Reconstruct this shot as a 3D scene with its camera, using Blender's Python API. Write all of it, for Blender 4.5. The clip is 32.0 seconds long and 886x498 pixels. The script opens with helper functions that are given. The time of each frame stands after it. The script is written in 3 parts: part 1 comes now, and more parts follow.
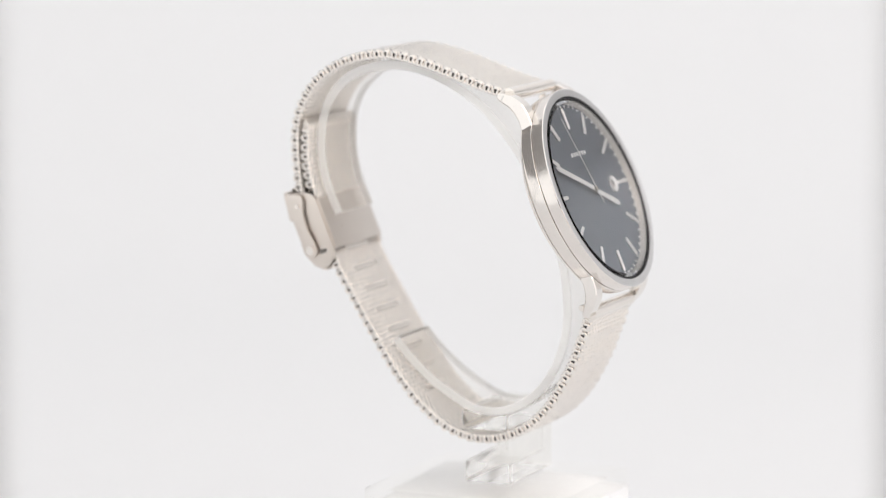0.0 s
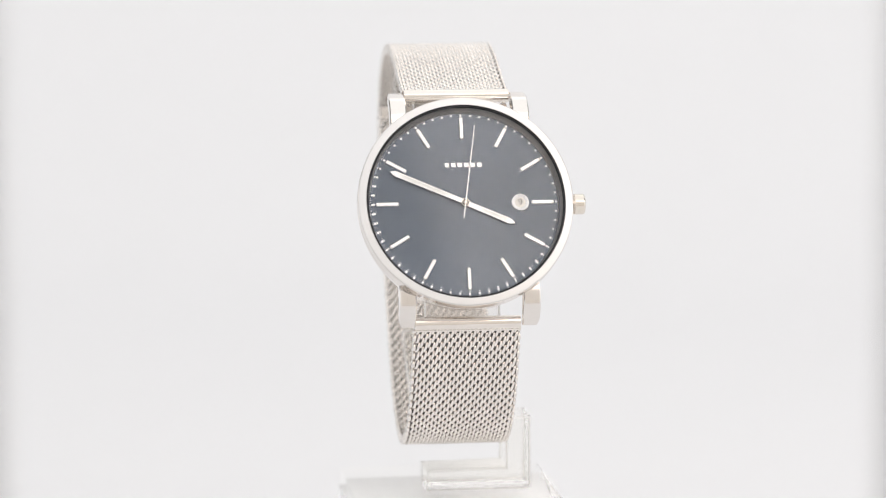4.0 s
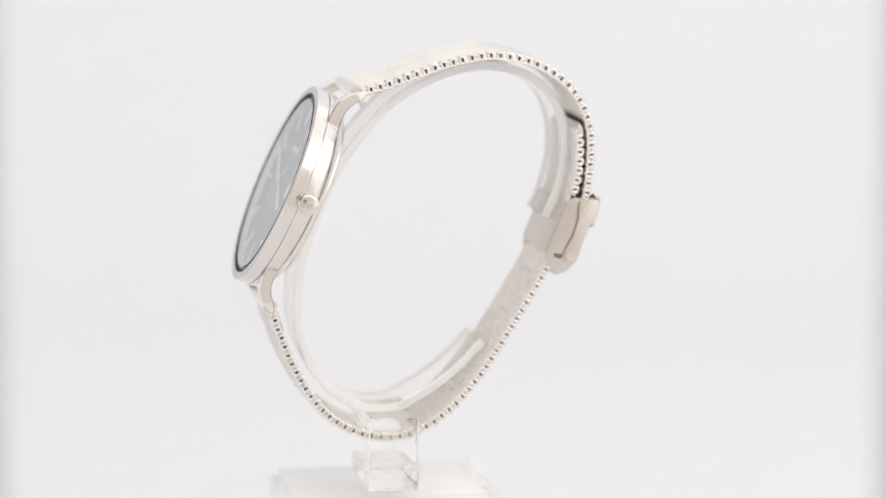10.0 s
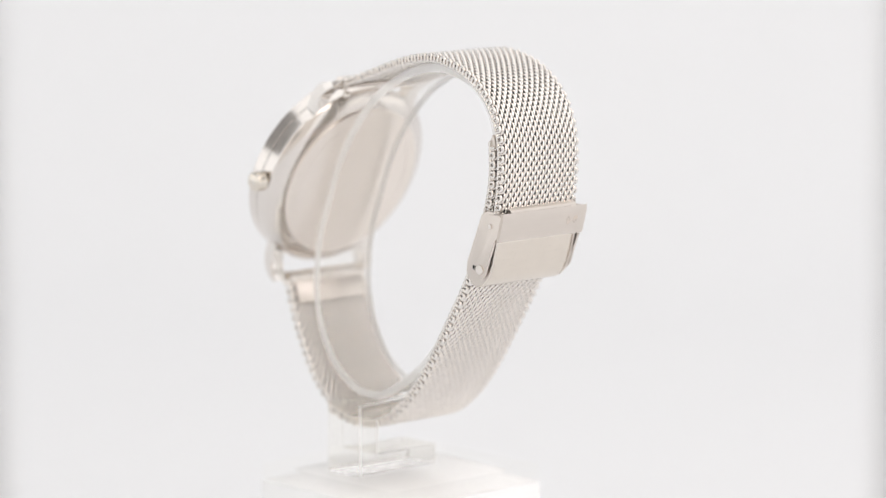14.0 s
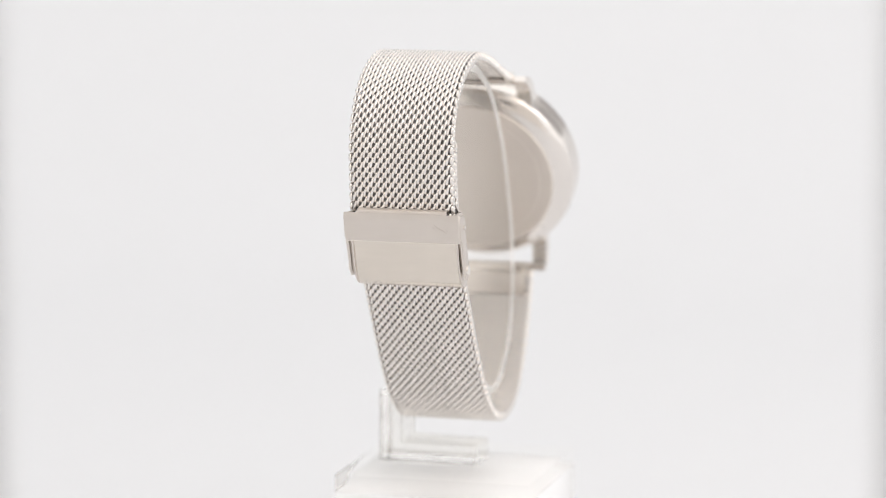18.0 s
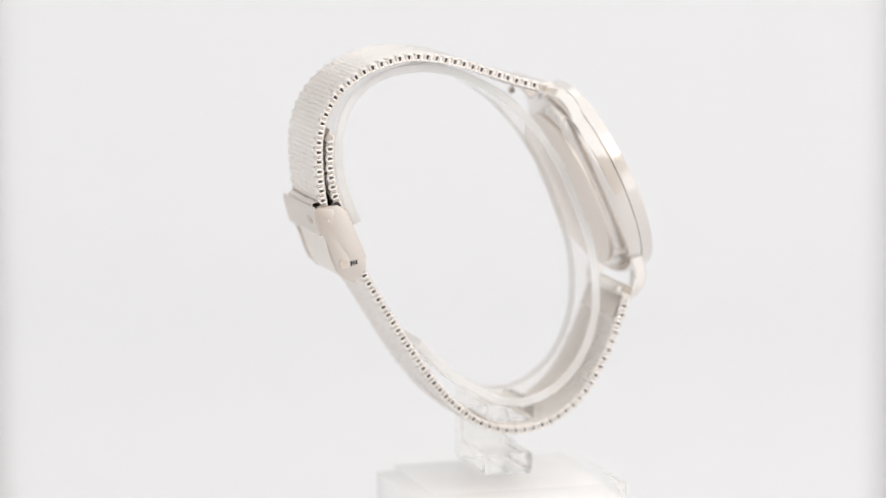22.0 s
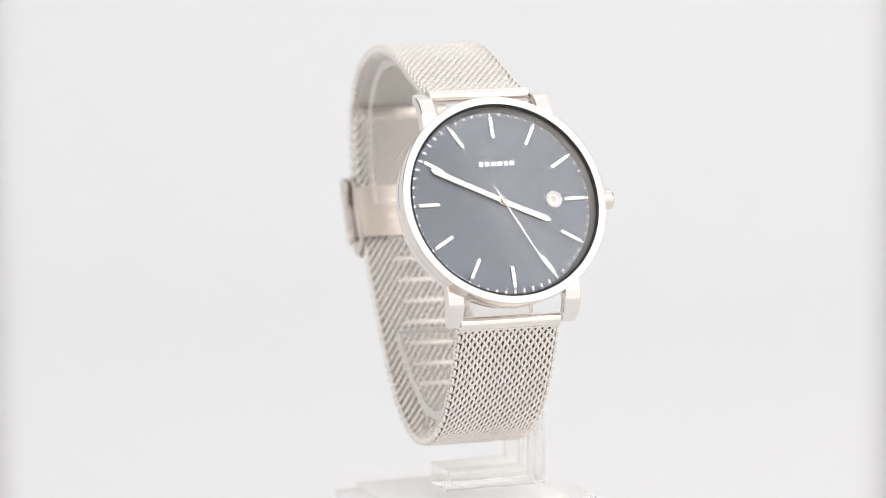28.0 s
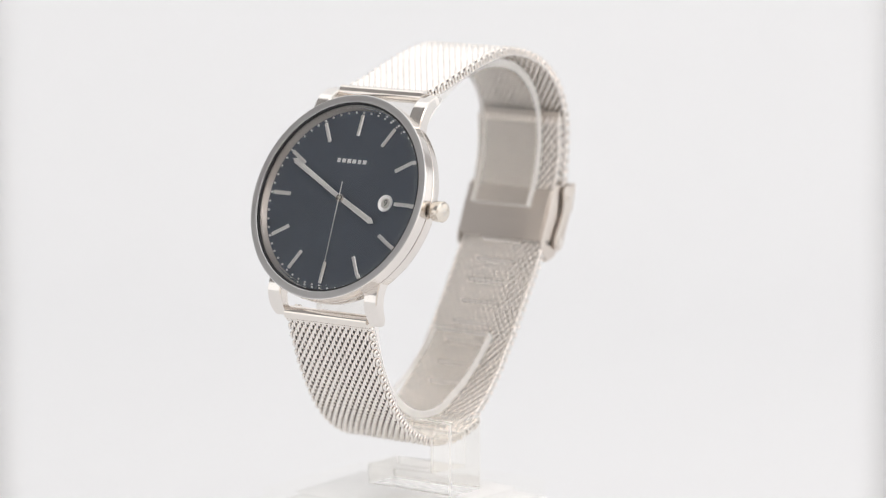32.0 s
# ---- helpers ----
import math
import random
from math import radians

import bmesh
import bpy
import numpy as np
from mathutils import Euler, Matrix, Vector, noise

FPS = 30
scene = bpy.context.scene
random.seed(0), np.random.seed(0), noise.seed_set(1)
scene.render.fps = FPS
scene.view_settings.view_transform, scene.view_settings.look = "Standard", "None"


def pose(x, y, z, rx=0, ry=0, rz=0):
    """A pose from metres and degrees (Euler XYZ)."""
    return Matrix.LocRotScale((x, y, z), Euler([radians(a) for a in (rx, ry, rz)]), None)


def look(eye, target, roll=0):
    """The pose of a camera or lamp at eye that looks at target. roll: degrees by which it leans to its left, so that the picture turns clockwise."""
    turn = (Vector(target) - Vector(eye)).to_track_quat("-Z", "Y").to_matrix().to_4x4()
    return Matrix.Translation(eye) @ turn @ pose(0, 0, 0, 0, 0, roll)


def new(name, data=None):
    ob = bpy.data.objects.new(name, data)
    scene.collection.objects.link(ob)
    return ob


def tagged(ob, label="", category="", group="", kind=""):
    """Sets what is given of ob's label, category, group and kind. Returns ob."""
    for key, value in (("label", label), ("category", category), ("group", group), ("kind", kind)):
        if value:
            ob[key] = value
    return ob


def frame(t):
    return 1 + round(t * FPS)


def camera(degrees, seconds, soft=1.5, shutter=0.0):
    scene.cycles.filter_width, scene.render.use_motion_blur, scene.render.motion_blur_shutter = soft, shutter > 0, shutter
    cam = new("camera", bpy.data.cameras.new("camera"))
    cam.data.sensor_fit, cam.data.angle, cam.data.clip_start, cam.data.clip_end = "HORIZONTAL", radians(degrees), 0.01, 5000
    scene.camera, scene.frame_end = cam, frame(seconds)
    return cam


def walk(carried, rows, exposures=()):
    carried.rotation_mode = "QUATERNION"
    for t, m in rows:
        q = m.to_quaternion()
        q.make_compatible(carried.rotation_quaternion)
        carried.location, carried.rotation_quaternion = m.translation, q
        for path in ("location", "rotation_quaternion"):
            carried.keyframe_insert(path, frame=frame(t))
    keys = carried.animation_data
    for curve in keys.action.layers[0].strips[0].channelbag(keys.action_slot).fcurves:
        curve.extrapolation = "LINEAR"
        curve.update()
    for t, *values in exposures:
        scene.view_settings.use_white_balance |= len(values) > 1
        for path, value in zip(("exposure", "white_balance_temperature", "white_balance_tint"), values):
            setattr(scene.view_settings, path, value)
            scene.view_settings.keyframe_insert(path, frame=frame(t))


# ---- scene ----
cam = camera(14.181, 32.0, 1.1)
EYE = (0.0, -0.68, 0.19005)
CAM_POSE = Matrix.Translation(EYE) @ pose(0, 0, 0, 90 - 8.461, 0, -0.016)
walk(cam, [(0, CAM_POSE), (32, CAM_POSE)])
cam.data.dof.use_dof = True
cam.data.dof.focus_distance = 0.657
cam.data.dof.aperture_fstop = 11.0

# ---- light: an even world for a white photo light tent; unseen softboxes added above and to the side for the sheen on strap and dial ----
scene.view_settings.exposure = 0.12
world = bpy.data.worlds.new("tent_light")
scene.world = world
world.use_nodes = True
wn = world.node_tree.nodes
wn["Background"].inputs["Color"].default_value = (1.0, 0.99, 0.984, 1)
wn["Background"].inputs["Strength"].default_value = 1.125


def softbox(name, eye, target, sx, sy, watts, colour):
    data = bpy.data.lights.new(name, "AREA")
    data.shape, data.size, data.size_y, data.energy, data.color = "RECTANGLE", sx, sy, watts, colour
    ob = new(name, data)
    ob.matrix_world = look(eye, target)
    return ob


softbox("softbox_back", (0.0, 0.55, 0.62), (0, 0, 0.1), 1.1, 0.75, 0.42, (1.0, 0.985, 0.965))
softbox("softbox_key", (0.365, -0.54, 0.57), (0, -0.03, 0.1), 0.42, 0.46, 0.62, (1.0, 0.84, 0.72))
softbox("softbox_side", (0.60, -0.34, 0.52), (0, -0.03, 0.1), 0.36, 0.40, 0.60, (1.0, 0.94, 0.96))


# ---- materials ----
def material(name, colour, rough=0.5, metal=0.0, bump=0.0, scale=300.0, vary=0.06, stretch=(1, 1, 1), rough_vary=0.08, transmission=0.0, ior=1.45, coat=0.0):
    m = bpy.data.materials.new(name)
    m.use_nodes = True
    nt = m.node_tree
    b = nt.nodes["Principled BSDF"]
    b.inputs["Metallic"].default_value = metal
    b.inputs["IOR"].default_value = ior
    b.inputs["Transmission Weight"].default_value = transmission
    b.inputs["Coat Weight"].default_value = coat
    tc = nt.nodes.new("ShaderNodeTexCoord")
    mp = nt.nodes.new("ShaderNodeMapping")
    mp.inputs["Scale"].default_value = stretch
    nt.links.new(tc.outputs["Object"], mp.inputs["Vector"])
    fine = nt.nodes.new("ShaderNodeTexNoise")
    fine.inputs["Scale"].default_value, fine.inputs["Detail"].default_value = scale, 6
    wide = nt.nodes.new("ShaderNodeTexNoise")
    wide.inputs["Scale"].default_value, wide.inputs["Detail"].default_value = scale / 9, 3
    nt.links.new(mp.outputs["Vector"], fine.inputs["Vector"])
    nt.links.new(tc.outputs["Object"], wide.inputs["Vector"])
    add = nt.nodes.new("ShaderNodeMath")
    add.operation = "ADD"
    nt.links.new(fine.outputs["Fac"], add.inputs[0])
    nt.links.new(wide.outputs["Fac"], add.inputs[1])
    ramp = nt.nodes.new("ShaderNodeMapRange")
    ramp.inputs["From Min"].default_value, ramp.inputs["From Max"].default_value = 0.6, 1.4
    ramp.inputs["To Min"].default_value, ramp.inputs["To Max"].default_value = 1 - vary, 1 + vary
    nt.links.new(add.outputs[0], ramp.inputs["Value"])
    mul = nt.nodes.new("ShaderNodeVectorMath")
    mul.operation = "SCALE"
    mul.inputs[0].default_value = colour
    nt.links.new(ramp.outputs["Result"], mul.inputs["Scale"])
    nt.links.new(mul.outputs["Vector"], b.inputs["Base Color"])
    rr = nt.nodes.new("ShaderNodeMapRange")
    rr.inputs["From Min"].default_value, rr.inputs["From Max"].default_value = 0.3, 0.7
    rr.inputs["To Min"].default_value, rr.inputs["To Max"].default_value = max(0.0, rough * (1 - rough_vary)), rough * (1 + rough_vary)
    nt.links.new(fine.outputs["Fac"], rr.inputs["Value"])
    nt.links.new(rr.outputs["Result"], b.inputs["Roughness"])
    if bump:
        bp = nt.nodes.new("ShaderNodeBump")
        bp.inputs["Strength"].default_value, bp.inputs["Distance"].default_value = bump, 0.000006
        nt.links.new(fine.outputs["Fac"], bp.inputs["Height"])
        nt.links.new(bp.outputs["Normal"], b.inputs["Normal"])
    return m


STEEL = (0.83, 0.785, 0.735)
LUG_STEEL = material("fine_satin_steel", (0.82, 0.785, 0.75), 0.12, 1.0, vary=0.02, scale=1500, rough_vary=0.2)
CASE_STEEL = material("satin_case_steel", (0.80, 0.76, 0.725), 0.17, 1.0, vary=0.03, scale=1500, rough_vary=0.2)
CROWN_STEEL = material("warm_crown_steel", (0.78, 0.725, 0.65), 0.2, 1.0, vary=0.03, scale=1500)
POLISHED = material("polished_steel", STEEL, 0.045, 1.0, vary=0.02, scale=900, rough_vary=0.3)
BRUSHED = material("brushed_steel", (0.70, 0.645, 0.595), 0.34, 1.0, bump=0.012, scale=2500, vary=0.02, stretch=(0.05, 1, 1))
SATIN = material("satin_steel", (0.63, 0.625, 0.625), 0.30, 1.0, scale=3000, vary=0.02)
CLASP_PLATE = material("burnished_clasp_plate", (0.75, 0.69, 0.62), 0.2, 1.0, bump=0.012, scale=2500, vary=0.03, stretch=(0.05, 1, 1))
CASEBACK_STEEL = material("pale_caseback_steel", (0.86, 0.80, 0.745), 0.36, 1.0, bump=0.01, scale=2500, vary=0.02)
RING_STEEL = material("turned_ring_steel", (0.44, 0.42, 0.40), 0.42, 1.0, bump=0.01, scale=2500, vary=0.03)
GAP_SHADE = material("strap_gap_shade", (0.13, 0.125, 0.12), 0.5, 1.0, bump=0.2, scale=1500, vary=0.2)
MESH = material("woven_steel_wire", (0.84, 0.804, 0.767), 0.17, 1.0, bump=0.03, scale=2500, vary=0.05, rough_vary=0.25)


def sunray():
    """Fine grooves that run out from the dial's centre: their sheen fans out into sectors."""
    m = material("dial_sunray_blue", (0.089, 0.108, 0.141), 0.32, 0.60, scale=250, vary=0.01, rough_vary=0.0)
    nt = m.node_tree
    b = nt.nodes["Principled BSDF"]
    way = nt.nodes.new("ShaderNodeTangent")
    way.direction_type, way.axis = "RADIAL", "Z"
    nt.links.new(way.outputs["Tangent"], b.inputs["Tangent"])
    b.inputs["Anisotropic"].default_value = 0.7
    return m


DIAL = sunray()
MARKER = material("marker_steel", (0.85, 0.84, 0.83), 0.33, 1.0, vary=0.005, scale=1500, rough_vary=0.0)
LADDER = material("dull_pressed_steel", (0.80, 0.76, 0.72), 0.5, 1.0, vary=0.03, scale=2000)
WHITE_PRINT = material("white_print", (0.96, 0.96, 0.96), 0.5, 1.0, vary=0.02, scale=2000)
DARK_PRINT = material("dark_print", (0.03, 0.03, 0.03), 0.6, vary=0.05, scale=2000)
LUME = material("lume_white", (0.74, 0.73, 0.71), 0.5, 0.0, vary=0.04, scale=3000)
DATE_DISC = material("date_disc_silver", (0.62, 0.60, 0.57), 0.4, 0.6, vary=0.03, scale=2000)
GASKET = material("black_gasket", (0.010, 0.010, 0.012), 0.6, vary=0.1, scale=2000)
CRYSTAL = material("mineral_crystal", (1, 1, 1), 0.0, 0.0, vary=0.0, scale=100, transmission=1.0, ior=1.36, rough_vary=0)
ACRYLIC = material("clear_acrylic", (0.992, 0.985, 0.962), 0.10, 0.0, vary=0.004, scale=400, transmission=0.95, ior=1.08, rough_vary=0.5)
HAZY = material("hazy_acrylic", (0.995, 0.986, 0.97), 0.04, 0.0, vary=0.006, scale=400, transmission=0.92, ior=1.035, rough_vary=0.3)
BASE_CLEAR = material("clear_base_acrylic", (0.995, 0.994, 0.985), 0.0, 0.0, vary=0.002, scale=300, transmission=1.0, ior=1.02, rough_vary=0)
BOX_WHITE = material("matt_white_block", (0.93, 0.93, 0.93), 0.25, 0.0, bump=0.05, scale=900, vary=0.015)
PAPER = material("white_paper_sweep", (0.79, 0.793, 0.805), 0.9, 0.0, bump=0.05, scale=700, vary=0.01)
WARM_PANEL = material("warm_white_panel", (0.88, 0.83, 0.77), 0.8, 0.0, bump=0.05, scale=60, vary=0.05)
DARK_PANEL = material("dark_grey_panel", (0.27, 0.262, 0.257), 0.8, 0.0, bump=0.05, scale=60, vary=0.08)
GREY_PANEL = material("light_grey_panel", (0.50, 0.485, 0.48), 0.8, 0.0, bump=0.05, scale=60, vary=0.08)
FROSTED = material("sawn_edge_and_bevel_glint", (0.97, 0.965, 0.95), 0.55, 0.0, bump=0.2, scale=1500, vary=0.03, transmission=0.5, ior=1.03)
BLACK = material("opening_black", (0.015, 0.015, 0.016), 0.9, 0.0, bump=0.2, scale=400, vary=0.2)

# ---- helpers ----
MM = 0.001
FLOOR = 100.0          # the table lies 100 mm under the turning centre's zero


def thing(name, base, label, category):
    """An empty on the turning axis; base: its height in mm over the zero."""
    ob = new(name)
    ob.empty_display_size = 0.01
    ob.matrix_basis = pose(0, 0, (base + FLOOR) * MM)
    ob["base_mm"] = base
    return tagged(ob, label, category)


def finish(me, mat, smooth):
    me.materials.append(mat)
    if smooth:
        me.polygons.foreach_set("use_smooth", [True] * len(me.polygons))
        me.set_sharp_from_angle(angle=radians(smooth))


def part(name, bm, mat, parent, label="", m=None, smooth=35):
    """One mesh, given in mm, under a thing or a part. m: its pose in mm in the thing's own axes."""
    me = bpy.data.meshes.new(name)
    bmesh.ops.scale(bm, vec=(MM, MM, MM), verts=bm.verts)
    bmesh.ops.recalc_face_normals(bm, faces=bm.faces)
    bm.to_mesh(me)
    bm.free()
    finish(me, mat, smooth)
    return put(name, me, parent, label, m)


def put(name, me, parent, label="", m=None):
    ob = new(name, me)
    ob.parent = parent
    m = (m or Matrix.Identity(4)).copy()
    m.translation = m.translation * MM
    top = parent
    while top.parent:
        top = top.parent
    # all poses are given in the axes of the turning thing
    m.translation.z -= top["base_mm"] * MM
    above = Matrix.Identity(4)
    if parent.parent:
        above = parent.matrix_basis
    ob.matrix_basis = above.inverted() @ m
    if label:
        tagged(ob, label)
    return ob


def lathe(profile, steps=96, closed=False):
    """Turn (radius, height) points round the local z axis."""
    bm = bmesh.new()
    rings = []
    for r, z in profile:
        if r < 1e-6:
            rings.append([bm.verts.new((0, 0, z))])
        else:
            rings.append([bm.verts.new((r * math.cos(a), r * math.sin(a), z)) for a in (2 * math.pi * k / steps for k in range(steps))])
    pairs = list(zip(rings, rings[1:]))
    if closed:
        pairs.append((rings[-1], rings[0]))
    for a, b in pairs:
        if len(a) == 1 and len(b) == 1:
            continue
        for k in range(steps):
            j = (k + 1) % steps
            if len(a) == 1:
                bm.faces.new((a[0], b[k], b[j]))
            elif len(b) == 1:
                bm.faces.new((a[k], a[j], b[0]))
            else:
                bm.faces.new((a[k], a[j], b[j], b[k]))
    return bm


def box(x0, x1, y0, y1, z0, z1, bevel=0.0, bm=None, segments=2):
    own = bm is None
    bm = bm or bmesh.new()
    made = bmesh.ops.create_cube(bm, size=1)["verts"]
    bmesh.ops.scale(bm, vec=(x1 - x0, y1 - y0, z1 - z0), verts=made)
    bmesh.ops.translate(bm, vec=((x0 + x1) / 2, (y0 + y1) / 2, (z0 + z1) / 2), verts=made)
    if bevel:
        edges = {e for v in made for e in v.link_edges}
        bmesh.ops.bevel(bm, geom=list(edges), offset=bevel, segments=segments, affect="EDGES", profile=0.5)
    return bm


def prism(points, x0, x1, bevel=0.0, bm=None, segments=2):
    """Extrude a (y, z) outline from x0 to x1."""
    bm = bm or bmesh.new()
    a = [bm.verts.new((x0, y, z)) for y, z in points]
    b = [bm.verts.new((x1, y, z)) for y, z in points]
    faces = [bm.faces.new(a), bm.faces.new(b[::-1])]
    n = len(points)
    for k in range(n):
        faces.append(bm.faces.new((a[k], b[k], b[(k + 1) % n], a[(k + 1) % n])))
    if bevel:
        edges = {e for f in faces[:2] for e in f.edges}
        bmesh.ops.bevel(bm, geom=list(edges), offset=bevel, segments=segments, affect="EDGES", profile=0.5)
    return bm


def smooth_line(points, step):
    """A Catmull-Rom line through 2D points, resampled evenly: points and tangents."""
    p = [Vector(q) for q in points]
    p = [p[0] * 2 - p[1]] + p + [p[-1] * 2 - p[-2]]
    fine = []
    for i in range(1, len(p) - 2):
        a, b, c, d = p[i - 1:i + 3]
        for k in range(24):
            t = k / 24
            fine.append(0.5 * (2 * b + (c - a) * t + (2 * a - 5 * b + 4 * c - d) * t * t + (3 * b - a - 3 * c + d) * t ** 3))
    fine.append(p[-2])
    length = [0.0]
    for a, b in zip(fine, fine[1:]):
        length.append(length[-1] + (b - a).length)
    out, j, n = [], 0, int(length[-1] / step)
    for k in range(n + 1):
        s = k * length[-1] / n
        while j < len(fine) - 2 and length[j + 1] < s:
            j += 1
        f = (s - length[j]) / max(1e-9, length[j + 1] - length[j])
        out.append((fine[j].lerp(fine[j + 1], f), (fine[min(j + 2, len(fine) - 1)] - fine[max(j - 1, 0)]).normalized()))
    return out


def ribbon(points, x0, x1, thick, step=1.5, bevel=0.3, round_ends=False):
    """A bent band: a rectangle swept along a (y, z) line."""
    line = smooth_line(points, step)
    outer = [p + Vector((t.y, -t.x)) * thick / 2 for p, t in line]
    inner = [p - Vector((t.y, -t.x)) * thick / 2 for p, t in line]
    bm = bmesh.new()
    rings = []
    c = min(bevel, thick * 0.45)
    for o, i in zip(outer, inner):
        d = (o - i).normalized()
        ring = [(x0, o - d * c), (x0 + c, o), (x1 - c, o), (x1, o - d * c), (x1, i + d * c), (x1 - c, i), (x0 + c, i), (x0, i + d * c)]
        rings.append([bm.verts.new((x, q.x, q.y)) for x, q in ring])
    for a, b in zip(rings, rings[1:]):
        for k in range(8):
            bm.faces.new((a[k], a[(k + 1) % 8], b[(k + 1) % 8], b[k]))
    bm.faces.new(rings[0])
    bm.faces.new(rings[-1][::-1])
    return bm


# ---- setting: paper sweep, and unseen panels added for what dial and steel mirror ----
def structure(name, bm, mat, label, smooth=40):
    me = bpy.data.meshes.new(name)
    bmesh.ops.recalc_face_normals(bm, faces=bm.faces)
    bm.to_mesh(me)
    bm.free()
    finish(me, mat, smooth)
    return tagged(new(name, me), label, "setting", kind="structure")


def sweep():
    outline = [(-0.45, 0.0), (0.45, 0.0)]
    outline += [(0.45 + 0.35 * math.sin(a), 0.35 - 0.35 * math.cos(a)) for a in (math.pi / 2 * k / 16 for k in range(1, 17))]
    outline += [(0.80, 1.2)]
    back = [(y + 0.004 * (1 if z > 0.01 else 0), z - 0.004) for y, z in outline]
    bm = prism(outline + back[::-1], -1.2, 1.2)
    structure("backdrop", bm, PAPER, "seamless white paper sweep under and behind the watch")


def front_panel():
    """An unseen panel with a square opening, in front of which nothing stands."""
    # added so that the steel mirrors a warm front with one dark square
    bm = bmesh.new()
    y0, y1, h, cz = -0.412, -0.406, 0.036, 0.150
    for x0, x1, z0, z1 in ((-0.26, -h, 0.0, 0.33), (h, 0.26, 0.0, 0.33), (-h, h, 0.0, cz - h), (-h, h, cz + h, 0.33)):
        box(x0, x1, y0, y1, z0, z1, bm=bm)
    structure("mirrored_front_panel", bm, WARM_PANEL, "unseen warm white panel with a square opening, added for reflections", 0)
    # added black hood, only to keep the opening dark in reflections
    bm = bmesh.new()
    w, d, cz = 0.075, -0.76, 0.168
    box(-w, w, d - 0.004, d, cz - w, cz + w, bm=bm)
    box(-w - 0.004, -w, d, y0, cz - w, cz + w, bm=bm)
    box(w, w + 0.004, d, y0, cz - w, cz + w, bm=bm)
    box(-w, w, d, y0, cz + w, cz + w + 0.004, bm=bm)
    box(-w, w, d, y0, cz - w - 0.004, cz - w, bm=bm)
    structure("opening_hood", bm, BLACK, "unseen black hood that keeps the opening dark in reflections", 0)


def shade_panels():
    """Unseen flat panels on slim feet, added to darken what dial and steel mirror."""
    for name, x, y0, y1, z1, mat, label in (("shade_panel_west", -0.756, -0.42, 0.68, 1.12, DARK_PANEL, "unseen dark grey panel on slim feet, added to darken reflections"),
                                            ("shade_panel_east", 0.75, -0.10, 0.72, 0.85, GREY_PANEL, "unseen light grey panel on slim feet, added to dim reflections")):
        bm = box(x, x + 0.006, y0, y1, 0.30, z1)
        for y in (y0 + 0.05, y1 - 0.27):
            box(x - 0.004, x + 0.010, y - 0.007, y + 0.007, 0.004, 0.30, bm=bm)
            box(x - 0.05, x + 0.056, y - 0.012, y + 0.012, 0.0, 0.008, bm=bm)
        structure(name, bm, mat, label, 0)


sweep()
front_panel()
shade_panels()

# ---- white block ----
FOOT_Z = -55.1
PLINTH_TOP = -58.5


def display_block():
    t = thing("display_block", -FLOOR, "matt white square display block under a clear watch stand", "display block")
    part("block", box(-19.4, 19.8, -31.3, 7.6, -FLOOR, PLINTH_TOP, 0.25), BOX_WHITE, t)
    return t


BLOCK = display_block()

# ---- clear acrylic stand ----
CUFF_LINE = [(18.88, -4.31), (21.13, 0.88), (22.40, 6.47), (22.40, 11.86), (21.23, 16.56), (18.59, 20.48), (14.68, 23.22), (9.78, 24.59), (4.89, 24.79), (0.00, 23.81), (-4.89, 21.85),
             (-9.98, 18.91), (-14.28, 15.09), (-18.59, 9.90), (-22.31, 4.02), (-25.34, -3.33), (-27.98, -10.68), (-29.06, -17.54), (-29.06, -23.03), (-28.18, -27.44), (-26.42, -31.85),
             (-23.48, -35.97), (-19.37, -39.10), (-14.68, -40.67), (-9.78, -40.28), (-6.07, -38.51), (-1.66, -35.87), (2.74, -32.24), (6.65, -28.13)]
POST_X0, POST_X1 = 10.45, 14.86


def watch_stand():
    t = thing("watch_stand", PLINTH_TOP, "clear acrylic watch stand with a bent cuff on a white block", "watch stand")
    cuff = part("cuff", ribbon(CUFF_LINE, -7.0, 7.0, 1.7, 1.2, 0.2), HAZY, t, "clear bent acrylic cuff with frosted edges")
    cuff.data.materials.append(FROSTED)
    for f in cuff.data.polygons:
        if abs(f.normal.x) > 0.5 or len(f.vertices) == 8:
            f.material_index = 1
    outline = [(-6.8, -41.1), (POST_X1, -41.1), (POST_X1, FOOT_Z + 0.01), (-5.1, FOOT_Z + 0.01), (-5.1, FOOT_Z + 3.9), (POST_X0, FOOT_Z + 3.9), (POST_X0, -44.4), (-6.8, -44.4)]
    bm = prism(outline, -16.9, -7.2, 0.3)
    bmesh.ops.rotate(bm, cent=(0, 0, 0), matrix=Matrix.Rotation(radians(90), 3, "Z"), verts=bm.verts)
    for v in bm.verts:
        v.co = Vector((-v.co.x, v.co.y, v.co.z))
    bracket = part("bracket", bm, ACRYLIC, t, "clear acrylic bracket", smooth=30)
    bracket.data.materials.append(FROSTED)
    # milky bevels put the bright lines of the clear edges into the material
    for f in bracket.data.polygons:
        if max(abs(c) for c in f.normal) < 0.97:
            f.material_index = 1
    part("base_plate", box(-19.2, 19.6, -31.1, 7.4, PLINTH_TOP - 0.3, FOOT_Z, 0.1), BASE_CLEAR, t, "clear square acrylic base plate")
    for ob in t.children:
        ob.visible_shadow = False
    return t


STAND = watch_stand()

